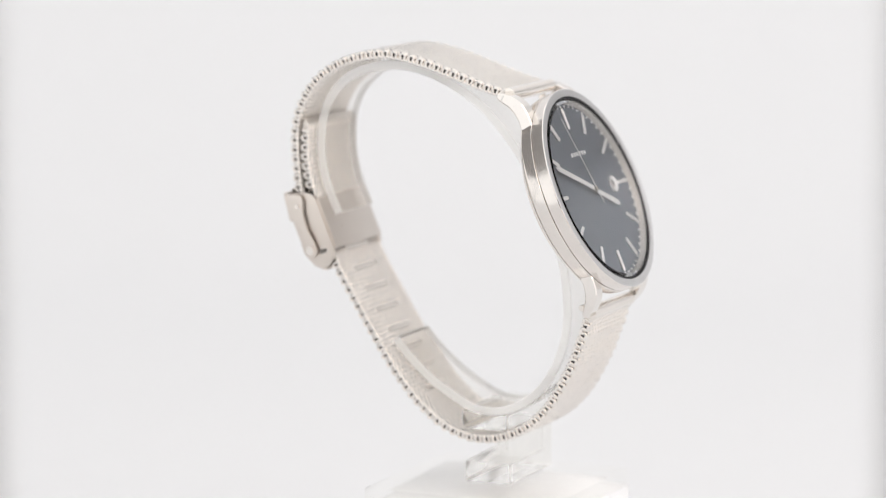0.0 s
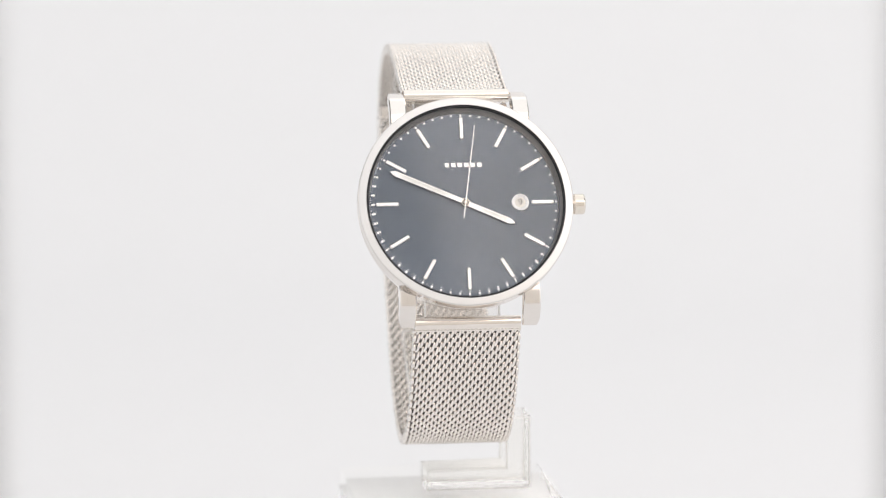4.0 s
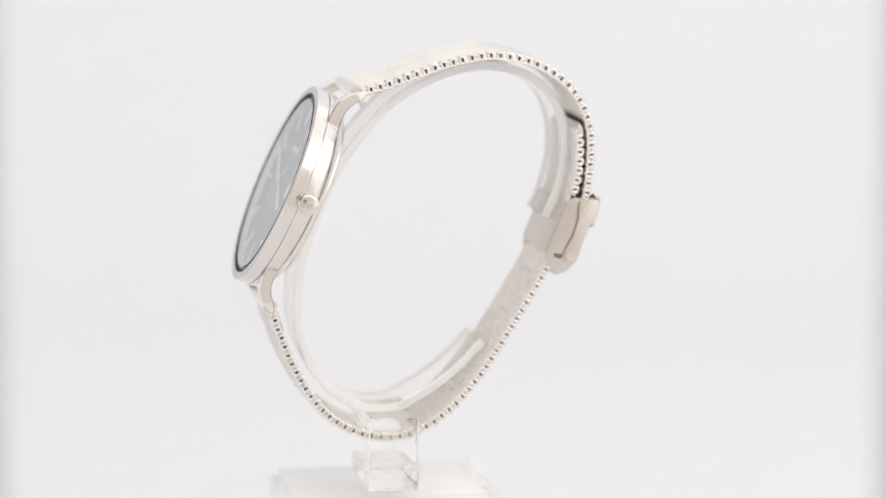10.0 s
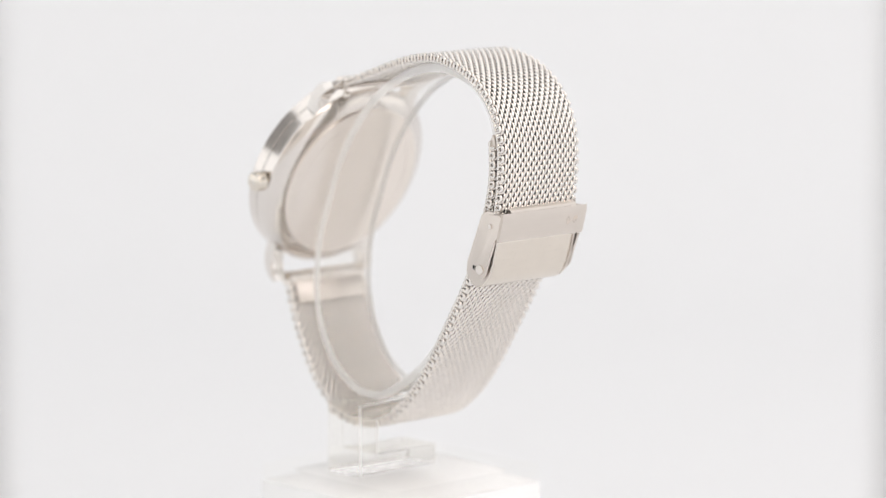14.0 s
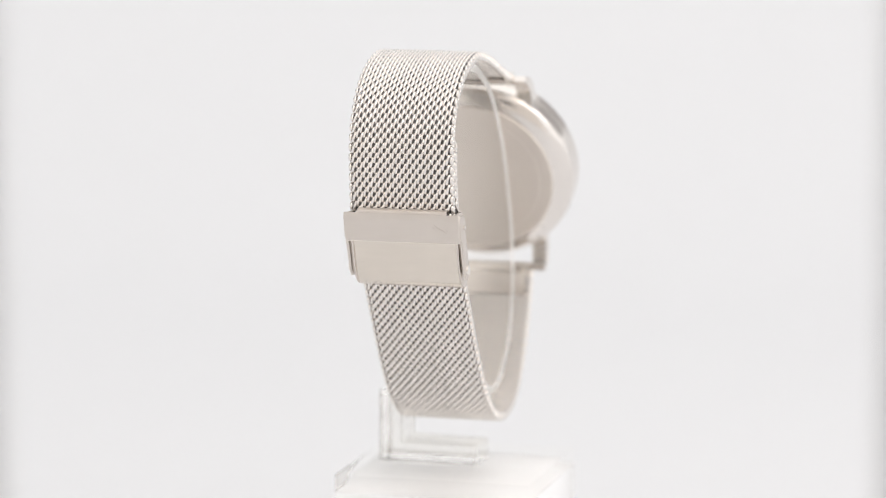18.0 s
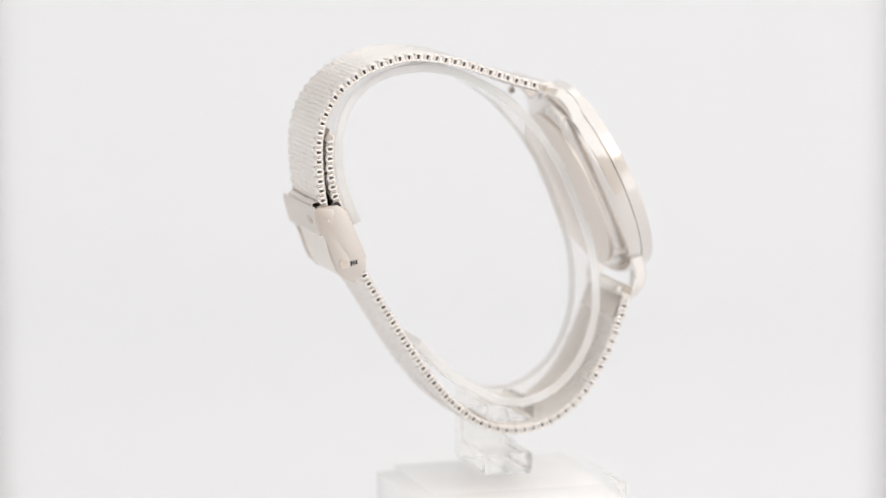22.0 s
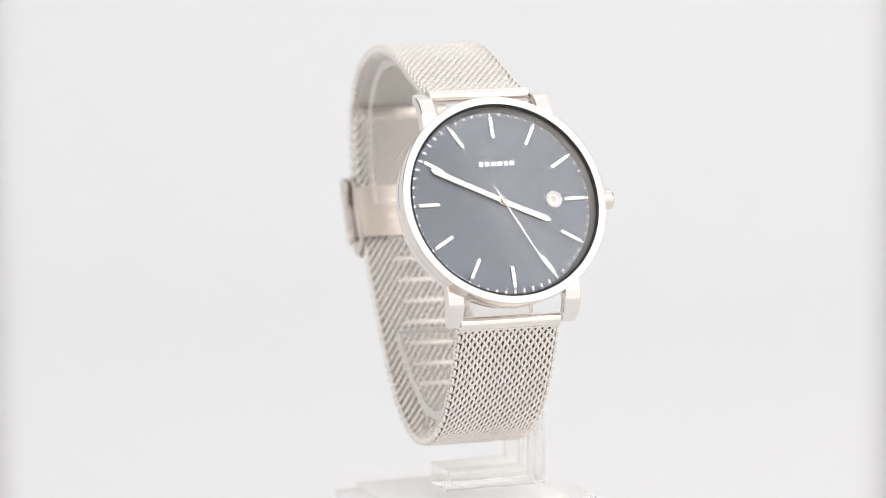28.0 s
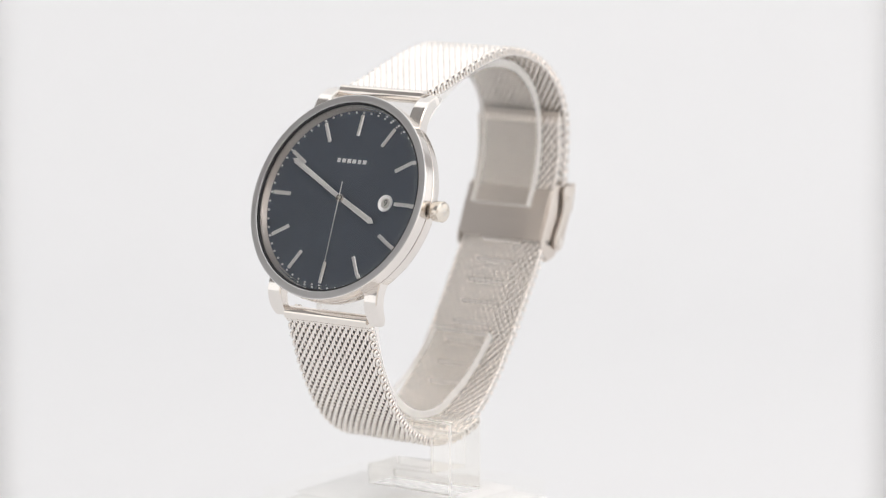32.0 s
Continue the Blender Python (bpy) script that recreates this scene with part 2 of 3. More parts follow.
# ---- the wristwatch ----
WATCH = thing("wristwatch", -47.0, "silver steel wristwatch with slate blue dial and woven mesh strap", "wristwatch")
TILT = 23.65
N = Vector((0, -math.cos(radians(TILT)), math.sin(radians(TILT))))
UP = Vector((0, math.sin(radians(TILT)), math.cos(radians(TILT))))
CENTRE = Vector((0.318, -30.78, 1.885))
DIAL_POSE = Matrix(((1, UP.x, N.x, CENTRE.x), (0, UP.y, N.y, CENTRE.y), (0, UP.z, N.z, CENTRE.z), (0, 0, 0, 1)))


def at_clock(angle, x=0, y=0, z=0):
    """A pose in the dial's plane, turned clockwise by an angle from twelve."""
    return DIAL_POSE @ pose(0, 0, 0, 0, 0, -angle) @ Matrix.Translation((x, y, z))


LUG_OUTER = [(-0.5, 12.0), (-0.5, 14.0), (-0.48, 15.6), (-0.48, 16.8), (-0.62, 18.2), (-1.05, 19.6), (-1.9, 20.9), (-3.1, 22.0), (-4.6, 22.9)]
LUG_INNER = [(-3.05, 12.0), (-3.05, 14.0), (-2.95, 15.4), (-2.85, 16.4), (-2.95, 17.6), (-3.25, 18.8), (-3.85, 20.0), (-4.75, 21.1), (-5.45, 22.2)]


def lug(side, up):
    """A flat-sided curved horn that grows out of the case's band, with narrow chamfers."""
    def even(points, count=25):
        fine = [p for p, t in smooth_line(points, 0.12)]
        return [fine[round(k * (len(fine) - 1) / (count - 1))] for k in range(count)]

    bm = bmesh.new()
    rings = []
    shift = 0.15 if up < 0 else 0.0
    for o, i in zip(even(LUG_OUTER), even(LUG_INNER)):
        thick = (i - o).length
        d = (i - o) / thick
        u = (o.y + i.y) / 2
        x0, x1 = 9.9, min(13.12 + 0.07 * max(0.0, 17.8 - u) ** 2, math.sqrt(max(0.0, 19.7 ** 2 - min(u, 14.8) ** 2))) - 0.16 * max(0.0, u - 21.0) ** 2
        c = 0.2
        ring = [(x1 - c, 0), (x1, c), (x1, thick - c), (x1 - c, thick), (x0 + c, thick), (x0, thick - c), (x0, c), (x0 + c, 0)]
        rings.append([bm.verts.new((side * x + shift, (o + d * q).y * up, (o + d * q).x)) for x, q in ring])
    m = len(rings[0])
    for p, q in zip(rings, rings[1:]):
        for k in range(m):
            bm.faces.new((p[k], p[(k + 1) % m], q[(k + 1) % m], q[k]))
    bm.faces.new(rings[0])
    bm.faces.new(rings[-1][::-1])
    return bm


def watch_case():
    R, B = 19.90, 19.64          # the bezel's radius, and the band's at the back
    case = part("case", lathe([(0, -4.9), (16.2, -4.9), (16.6, -4.8), (17.4, -4.52), (18.2, -4.12), (18.85, -3.68), (19.3, -3.26), (B - 0.12, -2.98), (B - 0.02, -2.8), (B, -2.7), (B + 0.01, -2.62), (R, -0.74), (R, -0.68), (R - 0.06, -0.6), (R - 0.35, -0.55),
                               (R - 0.35, -0.46), (18.0, -0.46), (18.0, -0.6), (0, -0.6)], 160), CASE_STEEL, WATCH, "satin steel case", DIAL_POSE, 25)
    bezel = part("bezel", lathe([(18.0, -0.45), (R - 0.12, -0.45), (R - 0.02, -0.4), (R, -0.32), (R, -0.26), (R, 1.72), (R, 1.78), (R - 0.07, 1.93), (R - 0.2, 2.0), (R - 0.28, 2.004), (18.5, 2.03), (18.4, 1.96), (18.38, 0.85), (18.0, 0.85)], 160, True),
                 CASE_STEEL, case, "steel bezel with satin front", DIAL_POSE, 25)
    bezel.data.materials.append(SATIN)
    for f in bezel.data.polygons:
        if f.normal.z > 0.8 and f.center.z > 0.0015:
            f.material_index = 1
    part("gasket", lathe([(17.97, 1.53), (18.36, 1.53), (18.36, 1.74), (18.3, 1.8), (18.1, 1.8), (17.97, 1.72)], 120, True), GASKET, case, "thin black ring round the crystal", DIAL_POSE)
    part("rehaut", lathe([(17.28, -0.11), (17.88, 0.9), (17.945, 0.96), (17.945, 1.51), (18.36, 1.51), (18.36, 0.87), (17.99, 0.87), (17.99, -0.11)], 120, True), RING_STEEL, case, "sloped steel inner ring", DIAL_POSE)
    ob = part("crystal", lathe([(0, 1.90), (17.25, 1.90), (17.86, 1.58), (17.92, 1.5), (17.92, 0.95), (0, 0.95)], 120), CRYSTAL, case, "flat clear watch crystal with a bevelled edge", DIAL_POSE, 25)
    ob.visible_shadow = False
    part("caseback", lathe([(16.1, -4.85), (16.1, -5.2), (15.9, -5.38), (13.6, -5.42), (13.5, -5.36), (13.4, -5.42), (0, -5.42)], 120), CASEBACK_STEEL, case, "brushed steel caseback", DIAL_POSE, 25)
    # faint stamped lines on the caseback
    for k, w in enumerate((3.4, 5.2, 4.6, 5.4, 3.8)):
        part("stamped_line", box(-w, w, 5.4 - 2.6 * k, 5.75 - 2.6 * k, -5.43, -5.40), CASEBACK_STEEL, case, "", DIAL_POSE, 0)
    # four lugs
    for side in (1, -1):
        for up in (1.0, -0.968):
            part("lug", lug(side, up), LUG_STEEL, case, "", DIAL_POSE, 28)
    # crown
    prof = [(0, 2.75), (1.45, 2.72), (1.8, 2.55), (1.92, 2.3), (1.92, 0.75), (1.75, 0.5), (0.9, 0.4), (0.9, -0.4), (0, -0.4)]
    crown = part("crown", lathe(prof, 48), CROWN_STEEL, case, "round polished crown", DIAL_POSE @ Matrix.Translation((19.85, 0, -1.7)) @ pose(0, 0, 0, 0, 90, 0), 25)
    for k, (w, a) in enumerate(((0.9, -0.55), (1.1, 0.0), (0.9, 0.55))):
        part("engraving", box(-w * 0.5, w * 0.5, a - 0.06, a + 0.06, 2.72, 2.78), SATIN, case, "", DIAL_POSE @ Matrix.Translation((19.85, 0, -1.7)) @ pose(0, 0, 0, 0, 90, 0) @ pose(0, 0, 0, 0, 0, 35))
    return case


watch_case()


def watch_dial():
    dial = part("dial", lathe([(0, -0.12), (17.9, -0.12), (17.9, -0.5), (0, -0.5)], 120), DIAL, WATCH, "slate blue dial with twelve steel baton markers", DIAL_POSE, 25)
    # baton markers
    for hour in range(12):
        short = 12.35 if hour == 3 else 12.3
        bm = box(-0.37, 0.37, short, 16.45, -0.14, 0.22, 0.12, segments=1)
        part("marker", bm, MARKER, dial, "", at_clock(hour * 30), 0)
    # minute dots
    dot = lathe([(0, 0.05), (0.20, 0.05), (0.21, -0.12), (0, -0.12)], 10)
    me = None
    for minute in range(60):
        m = at_clock(minute * 6, 0, 16.88, 0)
        if me is None:
            first = part("minute_dot", dot, WHITE_PRINT, dial, "", m, 0)
            me = first.data
        else:
            put("minute_dot", me, dial, "", m)
    # date window
    part("date_window", lathe([(0.98, -0.1), (1.02, -0.06), (1.40, 0.14), (1.48, 0.17), (1.58, 0.14), (1.62, -0.12)], 48), MARKER, dial, "round date window with a steel rim", at_clock(90, 0, 10.25, 0) @ pose(0, 0, 0, 0, 0, 90))
    part("date_disc", lathe([(0, -0.095), (1.02, -0.095), (1.02, -0.11), (0, -0.11)], 40), DATE_DISC, dial, "silver date disc", at_clock(90, 0, 10.25, 0) @ pose(0, 0, 0, 0, 0, 90))
    cu = bpy.data.curves.new("date_number", "FONT")
    cu.body, cu.size, cu.align_x, cu.align_y, cu.extrude = "9", 1.85 * MM, "CENTER", "CENTER", 0.01 * MM
    tmp = new("date_number", cu)
    me = bpy.data.meshes.new_from_object(tmp.evaluated_get(bpy.context.evaluated_depsgraph_get()))
    bpy.data.objects.remove(tmp)
    finish(me, DARK_PRINT, 0)
    put("date_number", me, dial, "dark number 9", at_clock(90, 0, 10.25, -0.085) @ pose(0, 0, 0, 0, 0, 90))
    # the maker's mark as six plain blocks
    for k, w in enumerate((0.92, 1.0, 1.04, 1.02, 0.9, 1.02)):
        x = -3.05 + k * 1.22
        part("logo_block", box(x - w / 2 + 0.08, x + w / 2 - 0.08, 6.98, 7.78, -0.12, -0.08), WHITE_PRINT, dial, "", DIAL_POSE, 0)
    # pinion cap
    part("hub_seat", lathe([(0.62, 0.82), (0.62, 0.86), (0.5, 0.9), (0.44, 0.86), (0.44, 0.82)], 32, True), GASKET, dial, "dark ring round the hub", DIAL_POSE)
    part("hub", lathe([(0, 1.0), (0.28, 1.0), (0.42, 0.9), (0.42, 0.82), (0.75, 0.8), (0.8, 0.7), (0.8, 0.2), (0, 0.2)], 32), CROWN_STEEL, dial, "round steel hub", DIAL_POSE)
    return dial


watch_dial()


def baton(length, width, z, tail=0.0):
    """A flat pointed bar from the centre outwards, with a raised rim."""
    h = width / 2
    out = [(-h * 0.82, -tail), (h * 0.82, -tail), (h, length - 1.0), (0, length), (-h, length - 1.0)]
    bm = bmesh.new()
    a = [bm.verts.new((x, y, z - 0.1)) for x, y in out]
    b = [bm.verts.new((x, y, z + 0.02)) for x, y in out]
    c = [bm.verts.new((x * 0.8, y if y < length - 0.5 else y - 0.12, z + 0.1)) for x, y in out]
    bm.faces.new(a[::-1])
    bm.faces.new(c)
    for p, q in ((a, b), (b, c)):
        for k in range(5):
            bm.faces.new((p[k], p[(k + 1) % 5], q[(k + 1) % 5], q[k]))
    return bm


def pointers():
    hour = part("hour_hand", baton(9.95, 1.15, 0.42), MARKER, WATCH, "steel hour pointer with pale inlay", DIAL_POSE, 0)
    part("inlay", box(-0.24, 0.24, 3.2, 8.3, 0.51, 0.535), LUME, hour, "", DIAL_POSE, 0)
    minute = part("minute_hand", baton(15.0, 1.08, 0.66), MARKER, WATCH, "steel minute pointer with pale inlay", DIAL_POSE, 0)
    part("inlay", box(-0.2, 0.2, 3.2, 13.0, 0.75, 0.775), LUME, minute, "", DIAL_POSE, 0)
    bm = box(-0.11, 0.11, -3.1, 0, 0.86, 0.94)
    prof = [(-0.11, 0), (0.11, 0), (0.07, 14.9), (-0.07, 14.9)]
    a = [bm.verts.new((x, y, 0.86)) for x, y in prof]
    b = [bm.verts.new((x, y, 0.94)) for x, y in prof]
    bm.faces.new(a[::-1]), bm.faces.new(b)
    for k in range(4):
        bm.faces.new((a[k], a[(k + 1) % 4], b[(k + 1) % 4], b[k]))
    second = part("second_hand", bm, MARKER, WATCH, "thin steel second pointer", DIAL_POSE, 0)
    return hour, minute, second


HOUR, MINUTE, SECOND = pointers()

# ---- woven strap ----
PITCH, ROW, WIRE, AMP, DEPTH = 1.385, 0.905, 0.280, 0.97, 0.66


def wire_row(turns):
    """One flattened coil of wire across the strap: x across, y along, z outwards."""
    steps, sides = 16, 8
    n = turns * steps
    curl = 2           # the ends bend in under the edge wire
    pts = []
    for j in range(-curl, n + curl + 1):
        f = 2 * math.pi * j / steps + math.pi
        k = min(max(j, 0), n) + (0.0 if turns == 14 else 1.0) * (min(j, 0) + max(j - n, 0))
        s, c = math.sin(f), math.cos(f)
        sq = 1.0 / (abs(s) ** 2.15 + abs(c) ** 2.15) ** (1 / 2.15)
        pts.append(Vector((PITCH * (k / steps - turns / 2 + (0.05 * math.sin(2 * f) / (4 * math.pi) if 0 < j < n else 0.0)), AMP * s * sq, DEPTH * c * sq)))
    n = len(pts) - 1
    verts, faces = [], []
    for k, p in enumerate(pts):
        t = (pts[min(k + 1, n)] - pts[max(k - 1, 0)]).normalized()
        u = t.cross(Vector((1, 0, 0)))
        u.normalize()
        w = t.cross(u)
        for j in range(sides):
            a = 2 * math.pi * j / sides
            verts.append((p + (u * math.cos(a) + w * math.sin(a)) * WIRE) * MM)
    for k in range(n):
        for j in range(sides):
            i = (j + 1) % sides
            faces.append((k * sides + j, k * sides + i, (k + 1) * sides + i, (k + 1) * sides + j))
    faces.append(tuple(range(sides)))
    faces.append(tuple(n * sides + j for j in range(sides))[::-1])
    me = bpy.data.meshes.new("wire_coil")
    me.from_pydata([tuple(v) for v in verts], [], faces)
    me.update()
    finish(me, MESH, 60)
    return me


ROW_MESHES = wire_row(14), wire_row(13)

UPPER_LINE = [(-17.22, 20.67), (-15.26, 21.16), (-12.62, 21.85), (-9.98, 22.73), (-7.34, 23.61), (-4.60, 24.50), (-1.96, 25.38), (0.68, 26.06), (3.33, 26.65), (5.97, 27.04), (8.71, 27.14), (12.13, 26.65),
              (15.85, 25.57), (18.98, 24.01), (21.82, 21.85), (24.07, 19.20), (25.73, 15.97), (26.61, 12.64), (26.81, 9.01), (26.61, 5.19), (26.22, 1.37), (25.63, -1.86), (24.75, -4.80)]
LOWER_LINE = [(-34.54, -20.68), (-33.95, -22.44), (-33.46, -24.21), (-32.77, -25.77), (-31.60, -29.11), (-30.04, -32.34), (-28.18, -35.77), (-26.12, -38.71), (-23.68, -41.26), (-20.74, -43.32),
              (-17.51, -44.79), (-14.19, -45.52), (-10.66, -45.57), (-7.24, -44.79), (-4.11, -43.41), (-1.17, -41.26), (1.57, -38.81), (5.19, -34.59), (8.22, -30.28), (11.15, -25.77), (13.99, -21.17),
              (16.83, -16.46), (18.88, -12.64), (20.55, -8.23), (21.91, -3.82), (22.89, -1.37), (23.77, 1.47), (24.46, 4.90), (24.65, 7.94), (24.56, 12.05)]


def across(p, t, outward):
    """The pose of a strip across the strap: x across, y along, z outwards."""
    l = Vector((0, t.x, t.y))
    n = Vector((0, t.y, -t.x)) * outward
    a = l.cross(n)
    x = 0.2 + 0.35 * min(max((p.x + 20) / 45, 0.0), 1.0)      # the strap sits a little askew at the back
    return Matrix(((a.x, l.x, n.x, x), (a.y, l.y, n.y, p.x), (a.z, l.z, n.z, p.y), (0, 0, 0, 1)))


def tube(points, radius, sides=8):
    """A round wire along 3D points."""
    bm = bmesh.new()
    rings = []
    n = len(points) - 1
    for k, p in enumerate(points):
        t = (points[min(k + 1, n)] - points[max(k - 1, 0)]).normalized()
        u = t.cross(Vector((1, 0, 0))).normalized()
        w = t.cross(u)
        rings.append([bm.verts.new(p + (u * math.cos(a) + w * math.sin(a)) * radius) for a in (2 * math.pi * j / sides for j in range(sides))])
    for a, b in zip(rings, rings[1:]):
        for j in range(sides):
            i = (j + 1) % sides
            bm.faces.new((a[j], a[i], b[i], b[j]))
    bm.faces.new(rings[0])
    bm.faces.new(rings[-1][::-1])
    return bm


def edge_wire(pts, outward, side):
    """The ends of the coils, joined into one winding wire along the edge."""
    out, runs = [], []
    steps = 9
    for k in range(len(pts) - 1):
        # none inside the clasp
        if outward > 0 and pts[k][0].x > 15 and -12.6 < pts[k][0].y < -0.3:
            if out:
                runs.append(out)
            out = []
            continue
        (p, t), (q, _) = pts[k], pts[k + 1]
        for j in range(steps):
            f = j / steps
            phase = math.pi * (k + f)
            m = across(p.lerp(q, f), t, outward)
            out.append(m @ Vector((side * EDGE_X, EDGE_BULGE * math.sin(2 * phase), EDGE_RISE * math.cos(phase))))
    return [tube(run, EDGE_WIRE) for run in runs + [out]]


EDGE_X, EDGE_BULGE, EDGE_RISE, EDGE_WIRE = 9.70, 0.24, 0.60, 0.30


def strap(name, line, outward, label):
    line = [(y + 0.25 * max(0.0, (y - 12) / 15), z) for y, z in line]
    pts = smooth_line(line, ROW)
    p, t = pts[0]
    m = across(p, t, outward)
    # polished end tube with its clamp
    bm = bmesh.new()
    bmesh.ops.create_cone(bm, cap_ends=True, segments=28, radius1=1.32, radius2=1.32, depth=19.6, matrix=pose(0, -1.0, 0, 0, 90, 0))
    box(-9.7, 9.7, -0.7, 0.3, -0.95, 0.93, 0.2, bm=bm)
    body = part(name, bm, POLISHED, WATCH, label, m, 30)
    part("clamp_plate", box(-8.7, 8.7, 0.2, 4.6, -1.12, -0.92, 0.06), BRUSHED, body, "flat steel clamp plate", m, 30)
    # quick-release pin on a short stem, at one end of the tube
    x, n, u = (9.0, -6.05, 20.5) if outward < 0 else (-9.0, -6.25, -20.1)
    pin = bmesh.new()
    bmesh.ops.create_cone(pin, cap_ends=True, segments=20, radius1=0.62, radius2=0.62, depth=1.3, matrix=Matrix.Translation((x, u, n)) @ pose(0, 0, 0, 0, 90, 0))
    bmesh.ops.bevel(pin, geom=pin.edges[:], offset=0.12, segments=2, affect="EDGES")
    bmesh.ops.create_cone(pin, cap_ends=True, segments=12, radius1=0.3, radius2=0.3, depth=1.6, matrix=Matrix.Translation((x, u * 1.03, n + 0.8)) @ pose(0, 0, 0, -25 if outward < 0 else 25, 0, 0))
    part("release_pin", pin, POLISHED, body, "", DIAL_POSE, 40)
    # dark band inside the coils puts the shade of the weave's gaps into colour
    part("gap_shade_band", ribbon(line, -8.95, 9.35, 0.9, ROW, 0.1), GAP_SHADE, body, "dark band between the coils that stands in for shade in the gaps")
    for k, (p, t) in enumerate(pts):
        put("wire_coil", ROW_MESHES[k % 2], body, "", across(p, t, outward))
    for side in (1, -1):
        for bm in edge_wire(pts, outward, side):
            part("edge_wire", bm, MESH, body, "winding wire along the strap's edge", None, 60)
    return body, pts


strap("upper_strap", UPPER_LINE, -1, "woven steel mesh strap half from the twelve side")
LOWER, LOWER_PTS = strap("lower_strap", LOWER_LINE, 1, "woven steel mesh strap half from the six side")


def strap_details():
    # adjusting ladder pressed into the inner face
    for k in range(9):
        p, t = LOWER_PTS[58 + k * 5]
        part("ladder_bar", box(-4.6, 4.6, -0.45, 0.45, -0.90, -0.70, 0.09), LADDER, LOWER, "", across(p, t, 1), 30)
    # solid tail end
    p, t = LOWER_PTS[-1]
    part("tail_plate", prism([(-0.4, -0.72), (0.9, -0.6), (1.9, -0.05), (1.9, 0.12), (0.9, 0.6), (-0.4, 0.72)], -9.6, 9.6, 0.1), BRUSHED, LOWER, "plain steel tail end", across(p, t, 1), 30)


strap_details()


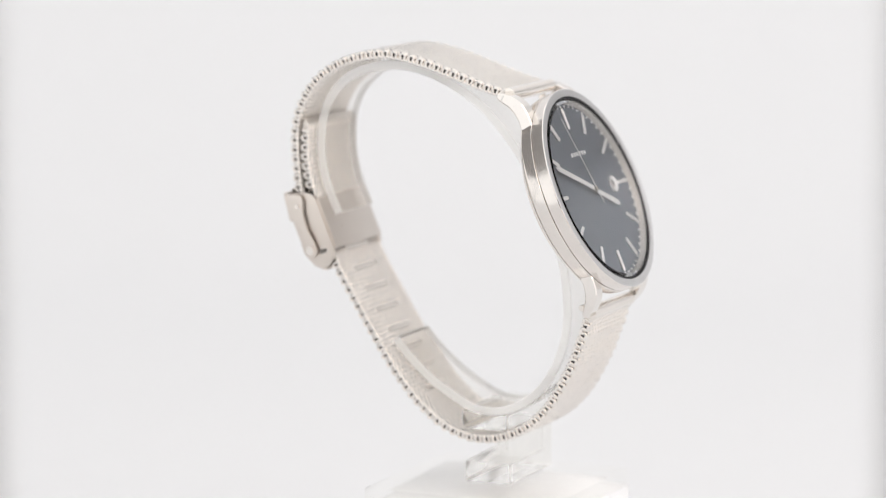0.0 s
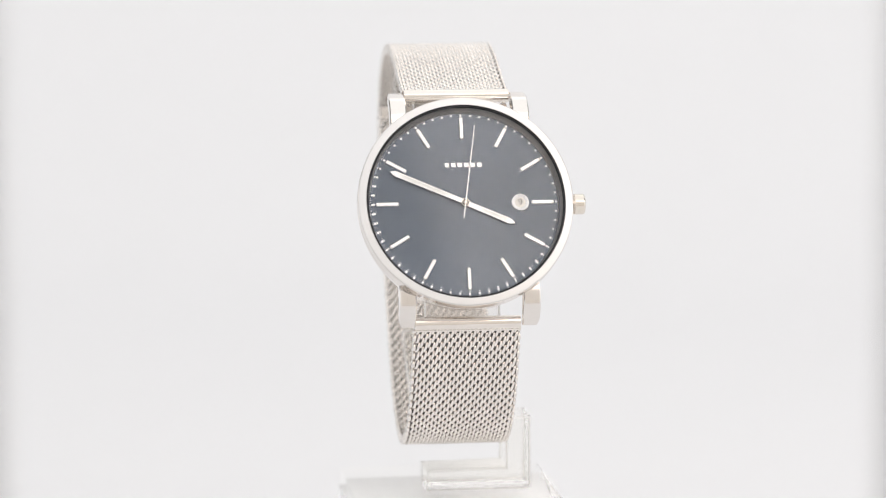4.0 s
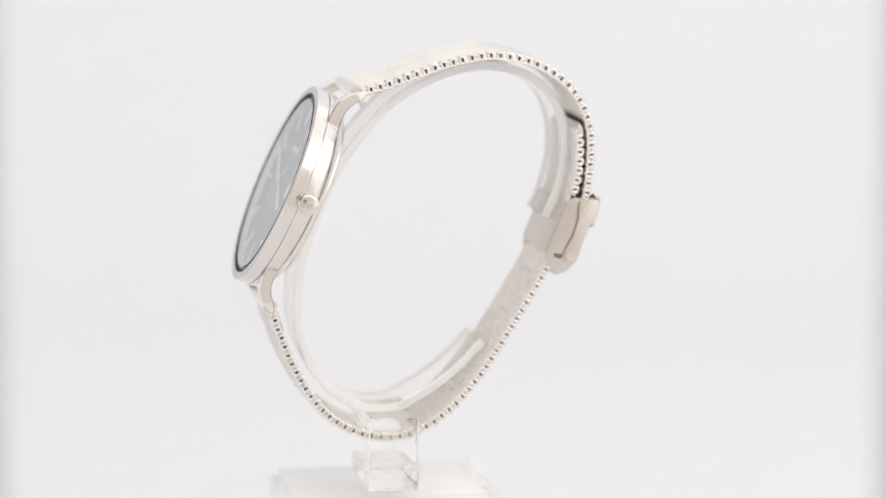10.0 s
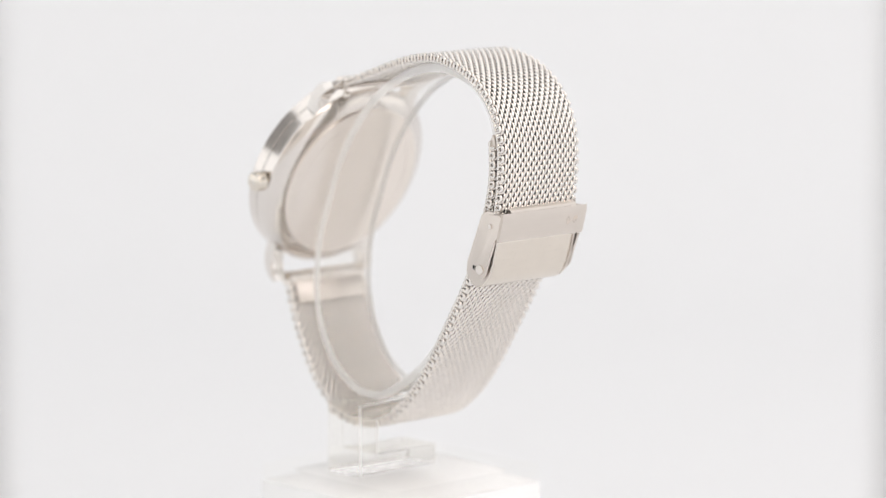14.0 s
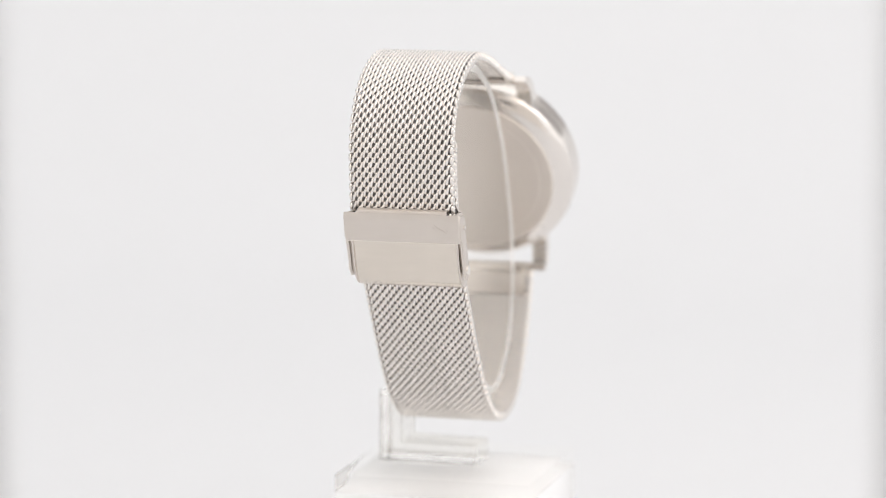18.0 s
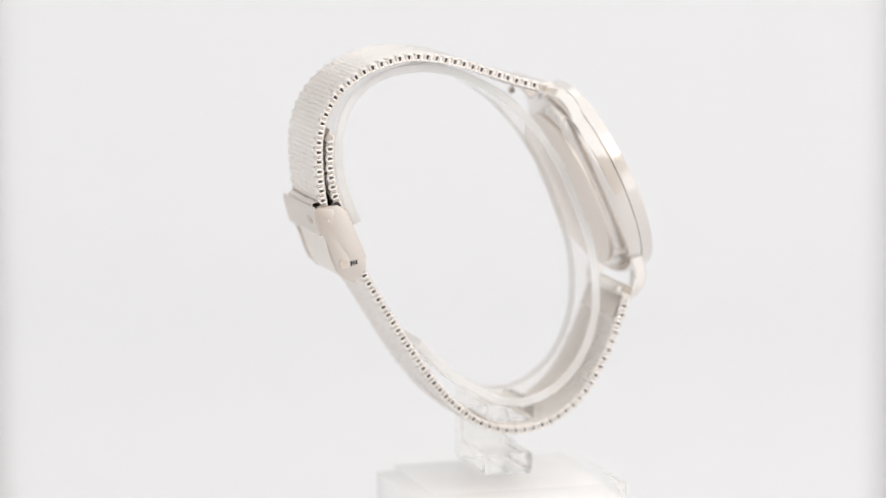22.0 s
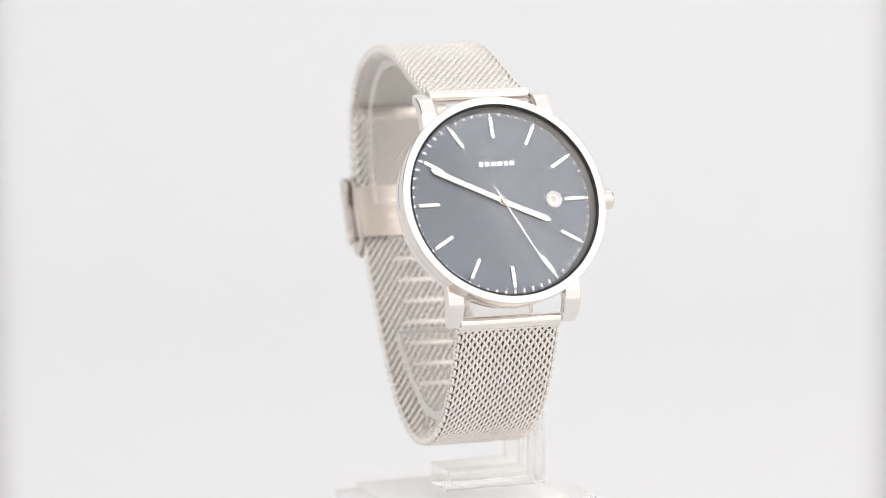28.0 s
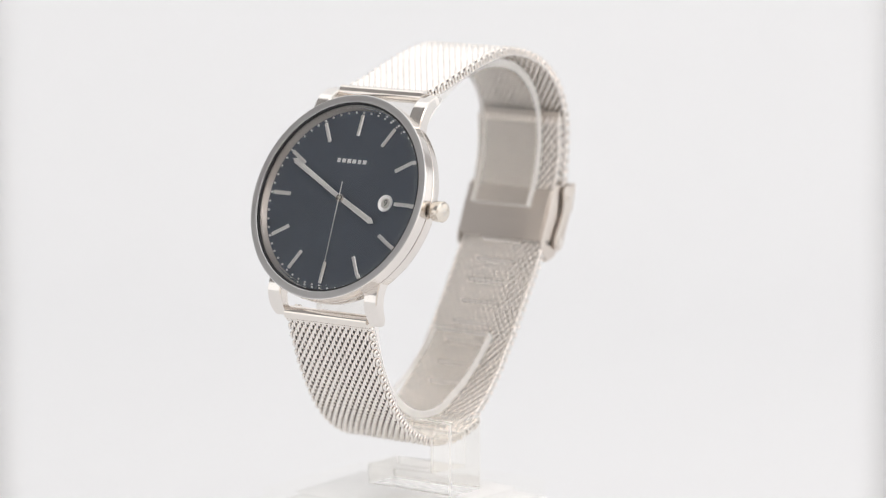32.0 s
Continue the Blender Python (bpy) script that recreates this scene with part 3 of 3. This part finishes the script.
# ---- clasp ----
def clasp():
    outline = [(27.9, 0.35), (26.3, 0.2), (24.1, 0.5), (22.9, 0.0), (22.2, -1.0), (20.4, -5.4), (18.5, -9.8), (18.3, -11.5), (19.3, -13.2), (20.9, -14.2), (22.6, -13.7), (24.2, -12.2),
               (25.3, -9.5), (26.6, -4.6), (27.8, -1.0)]
    bm = prism(outline, 9.9, 10.3, 0.12)
    prism(outline, -10.3, -9.9, 0.12, bm=bm)
    # inner plate towards the wrist
    prism([(22.6, -0.6), (22.05, -0.4), (18.05, -9.9), (18.6, -10.1)], -9.95, 9.95, 0.1, bm=bm)
    body = part("clasp", bm, BRUSHED, WATCH, "brushed steel sliding clasp", None, 30)
    cover = ribbon([(28.63, 0.3), (28.68, -0.1), (28.35, -1.6), (27.4, -5.0)], -11.1, 11.1, 0.6, 0.7, 0.2)
    part("cover", cover, BRUSHED, body, "brushed steel clasp cover")
    part("cover_lip", ribbon([(28.4, 0.3), (28.35, 0.66), (27.95, 0.92), (27.4, 0.94)], -8.6, 8.6, 0.3, 0.3, 0.08), BRUSHED, body, "", None, 30)
    # thin bar added as the highlight along the cover's lower edge
    part("rim", box(-11.0, 11.0, 26.95, 27.57, -5.24, -5.08, 0.06), POLISHED, body, "thin polished bar added for the light line under the cover")
    part("plate", ribbon([(26.25, -4.2), (25.5, -7.0), (24.65, -9.8), (23.4, -12.4), (21.6, -13.9), (20.2, -14.1)], -9.92, 9.92, 0.5, 0.7, 0.1), CLASP_PLATE, body, "curved burnished steel plate")
    lever = [(28.2, 0.15), (25.2, 0.0), (24.6, -1.2), (24.9, -3.5), (24.0, -6.5), (22.3, -8.8), (21.6, -10.6), (22.2, -12.0), (23.4, -12.4), (24.4, -11.4), (25.6, -8.0), (26.9, -4.6), (27.6, -4.6), (28.6, -0.5)]
    for s in (1, -1):
        part("lever", prism(lever, min(s * 10.75, s * 11.25), max(s * 10.75, s * 11.25), 0.14), BRUSHED, body, "", None, 30)
        for (y, z), r in (((25.9, -2.2), 0.45), ((23.1, -10.6), 0.95)):
            pin = bmesh.new()
            bmesh.ops.create_cone(pin, cap_ends=True, segments=24, radius1=r, radius2=r * 0.9, depth=0.5, matrix=Matrix.Translation((s * 11.32, y, z)) @ pose(0, 0, 0, 0, 90 * s, 0))
            part("rivet", pin, POLISHED, body, "", None, 40)
        for k in range(3):
            part("stamp", box(min(s * 10.26, s * 10.34), max(s * 10.26, s * 10.34), 20.1 + 0.5 * k, 20.45 + 0.5 * k, -10.9 - 0.15 * k, -10.1 - 0.1 * k), DARK_PRINT, body, "", None, 0)
    part("tongue", prism([(25.55, -0.5), (25.8, -0.5), (25.9, 2.3), (25.7, 2.3)], -8.6, 8.6, 0.05), BRUSHED, body, "thin steel tongue between the strap halves", None, 30)
    # embossed mark on the cover: two chevrons and a bar
    m = Matrix.Translation((-7.4, 28.42, -2.4)) @ pose(0, 0, 0, 106, 0, 180)
    for x0, y0, x1, y1 in ((0.0, 0.0, 0.22, 0.0), (0.22, 0.0, 1.15, 0.85), (0.22, 0.0, 1.15, -0.85), (0.95, 0.0, 1.45, 0.42), (0.95, 0.0, 1.45, -0.42)):
        for f in (1, -1):
            a, size = math.degrees(math.atan2(y1 - y0, (x1 - x0) * f)), math.hypot(x1 - x0, y1 - y0)
            part("emblem_bar", box(0, size, -0.07, 0.07, -0.05, 0.14, 0.03), BRUSHED, body, "", m @ Matrix.Translation((x0 * f, y0, 0)) @ pose(0, 0, 0, 0, 0, a), 0)
    # slots in the inner plate
    for d in (0.3, 0.62):
        y, z = 22.05 + (18.05 - 22.05) * d, -0.4 + (-9.9 + 0.4) * d
        part("slot", box(-4.5, 4.5, -0.35, 0.35, -0.08, 0.05, 0.04), BRUSHED, body, "", Matrix.Translation((0.1, y - 0.02, z)) @ pose(0, 0, 0, 67, 0, 0), 0)
    return body


CLASP = clasp()
CLASP.location.x += 0.2 * MM
CLASP.location.y -= 0.24 * MM
CLASP.location.z -= 0.78 * MM


# ---- the turning and the running of the watch ----
PERIOD, FRONT = 24.907, 4.507


def turn(t):
    return -360.0 / PERIOD * (t - FRONT)


def motions():
    for ob in (BLOCK, STAND, WATCH):
        z = ob.location.z
        walk(ob, [(t, pose(0, 0, z, 0, 0, turn(t))) for t in range(33)])

    def dial_turn(ob, angle):
        base = DIAL_POSE.copy()
        base.translation = base.translation * MM
        base.translation.z -= WATCH["base_mm"] * MM
        return base @ pose(0, 0, 0, 0, 0, -angle)

    walk(MINUTE, [(t, dial_turn(MINUTE, 293.6 + 0.1 * t)) for t in range(0, 33, 4)])
    walk(HOUR, [(t, dial_turn(HOUR, 114.4 + t / 120)) for t in range(0, 33, 8)])
    start = 159.3 - 6 * 29
    rows = [(0, dial_turn(SECOND, start))]
    for k in range(1, 33):
        rows += [(k - 0.1, dial_turn(SECOND, start + 6 * (k - 1))), (k, dial_turn(SECOND, start + 6 * k))]
    walk(SECOND, rows)


motions()
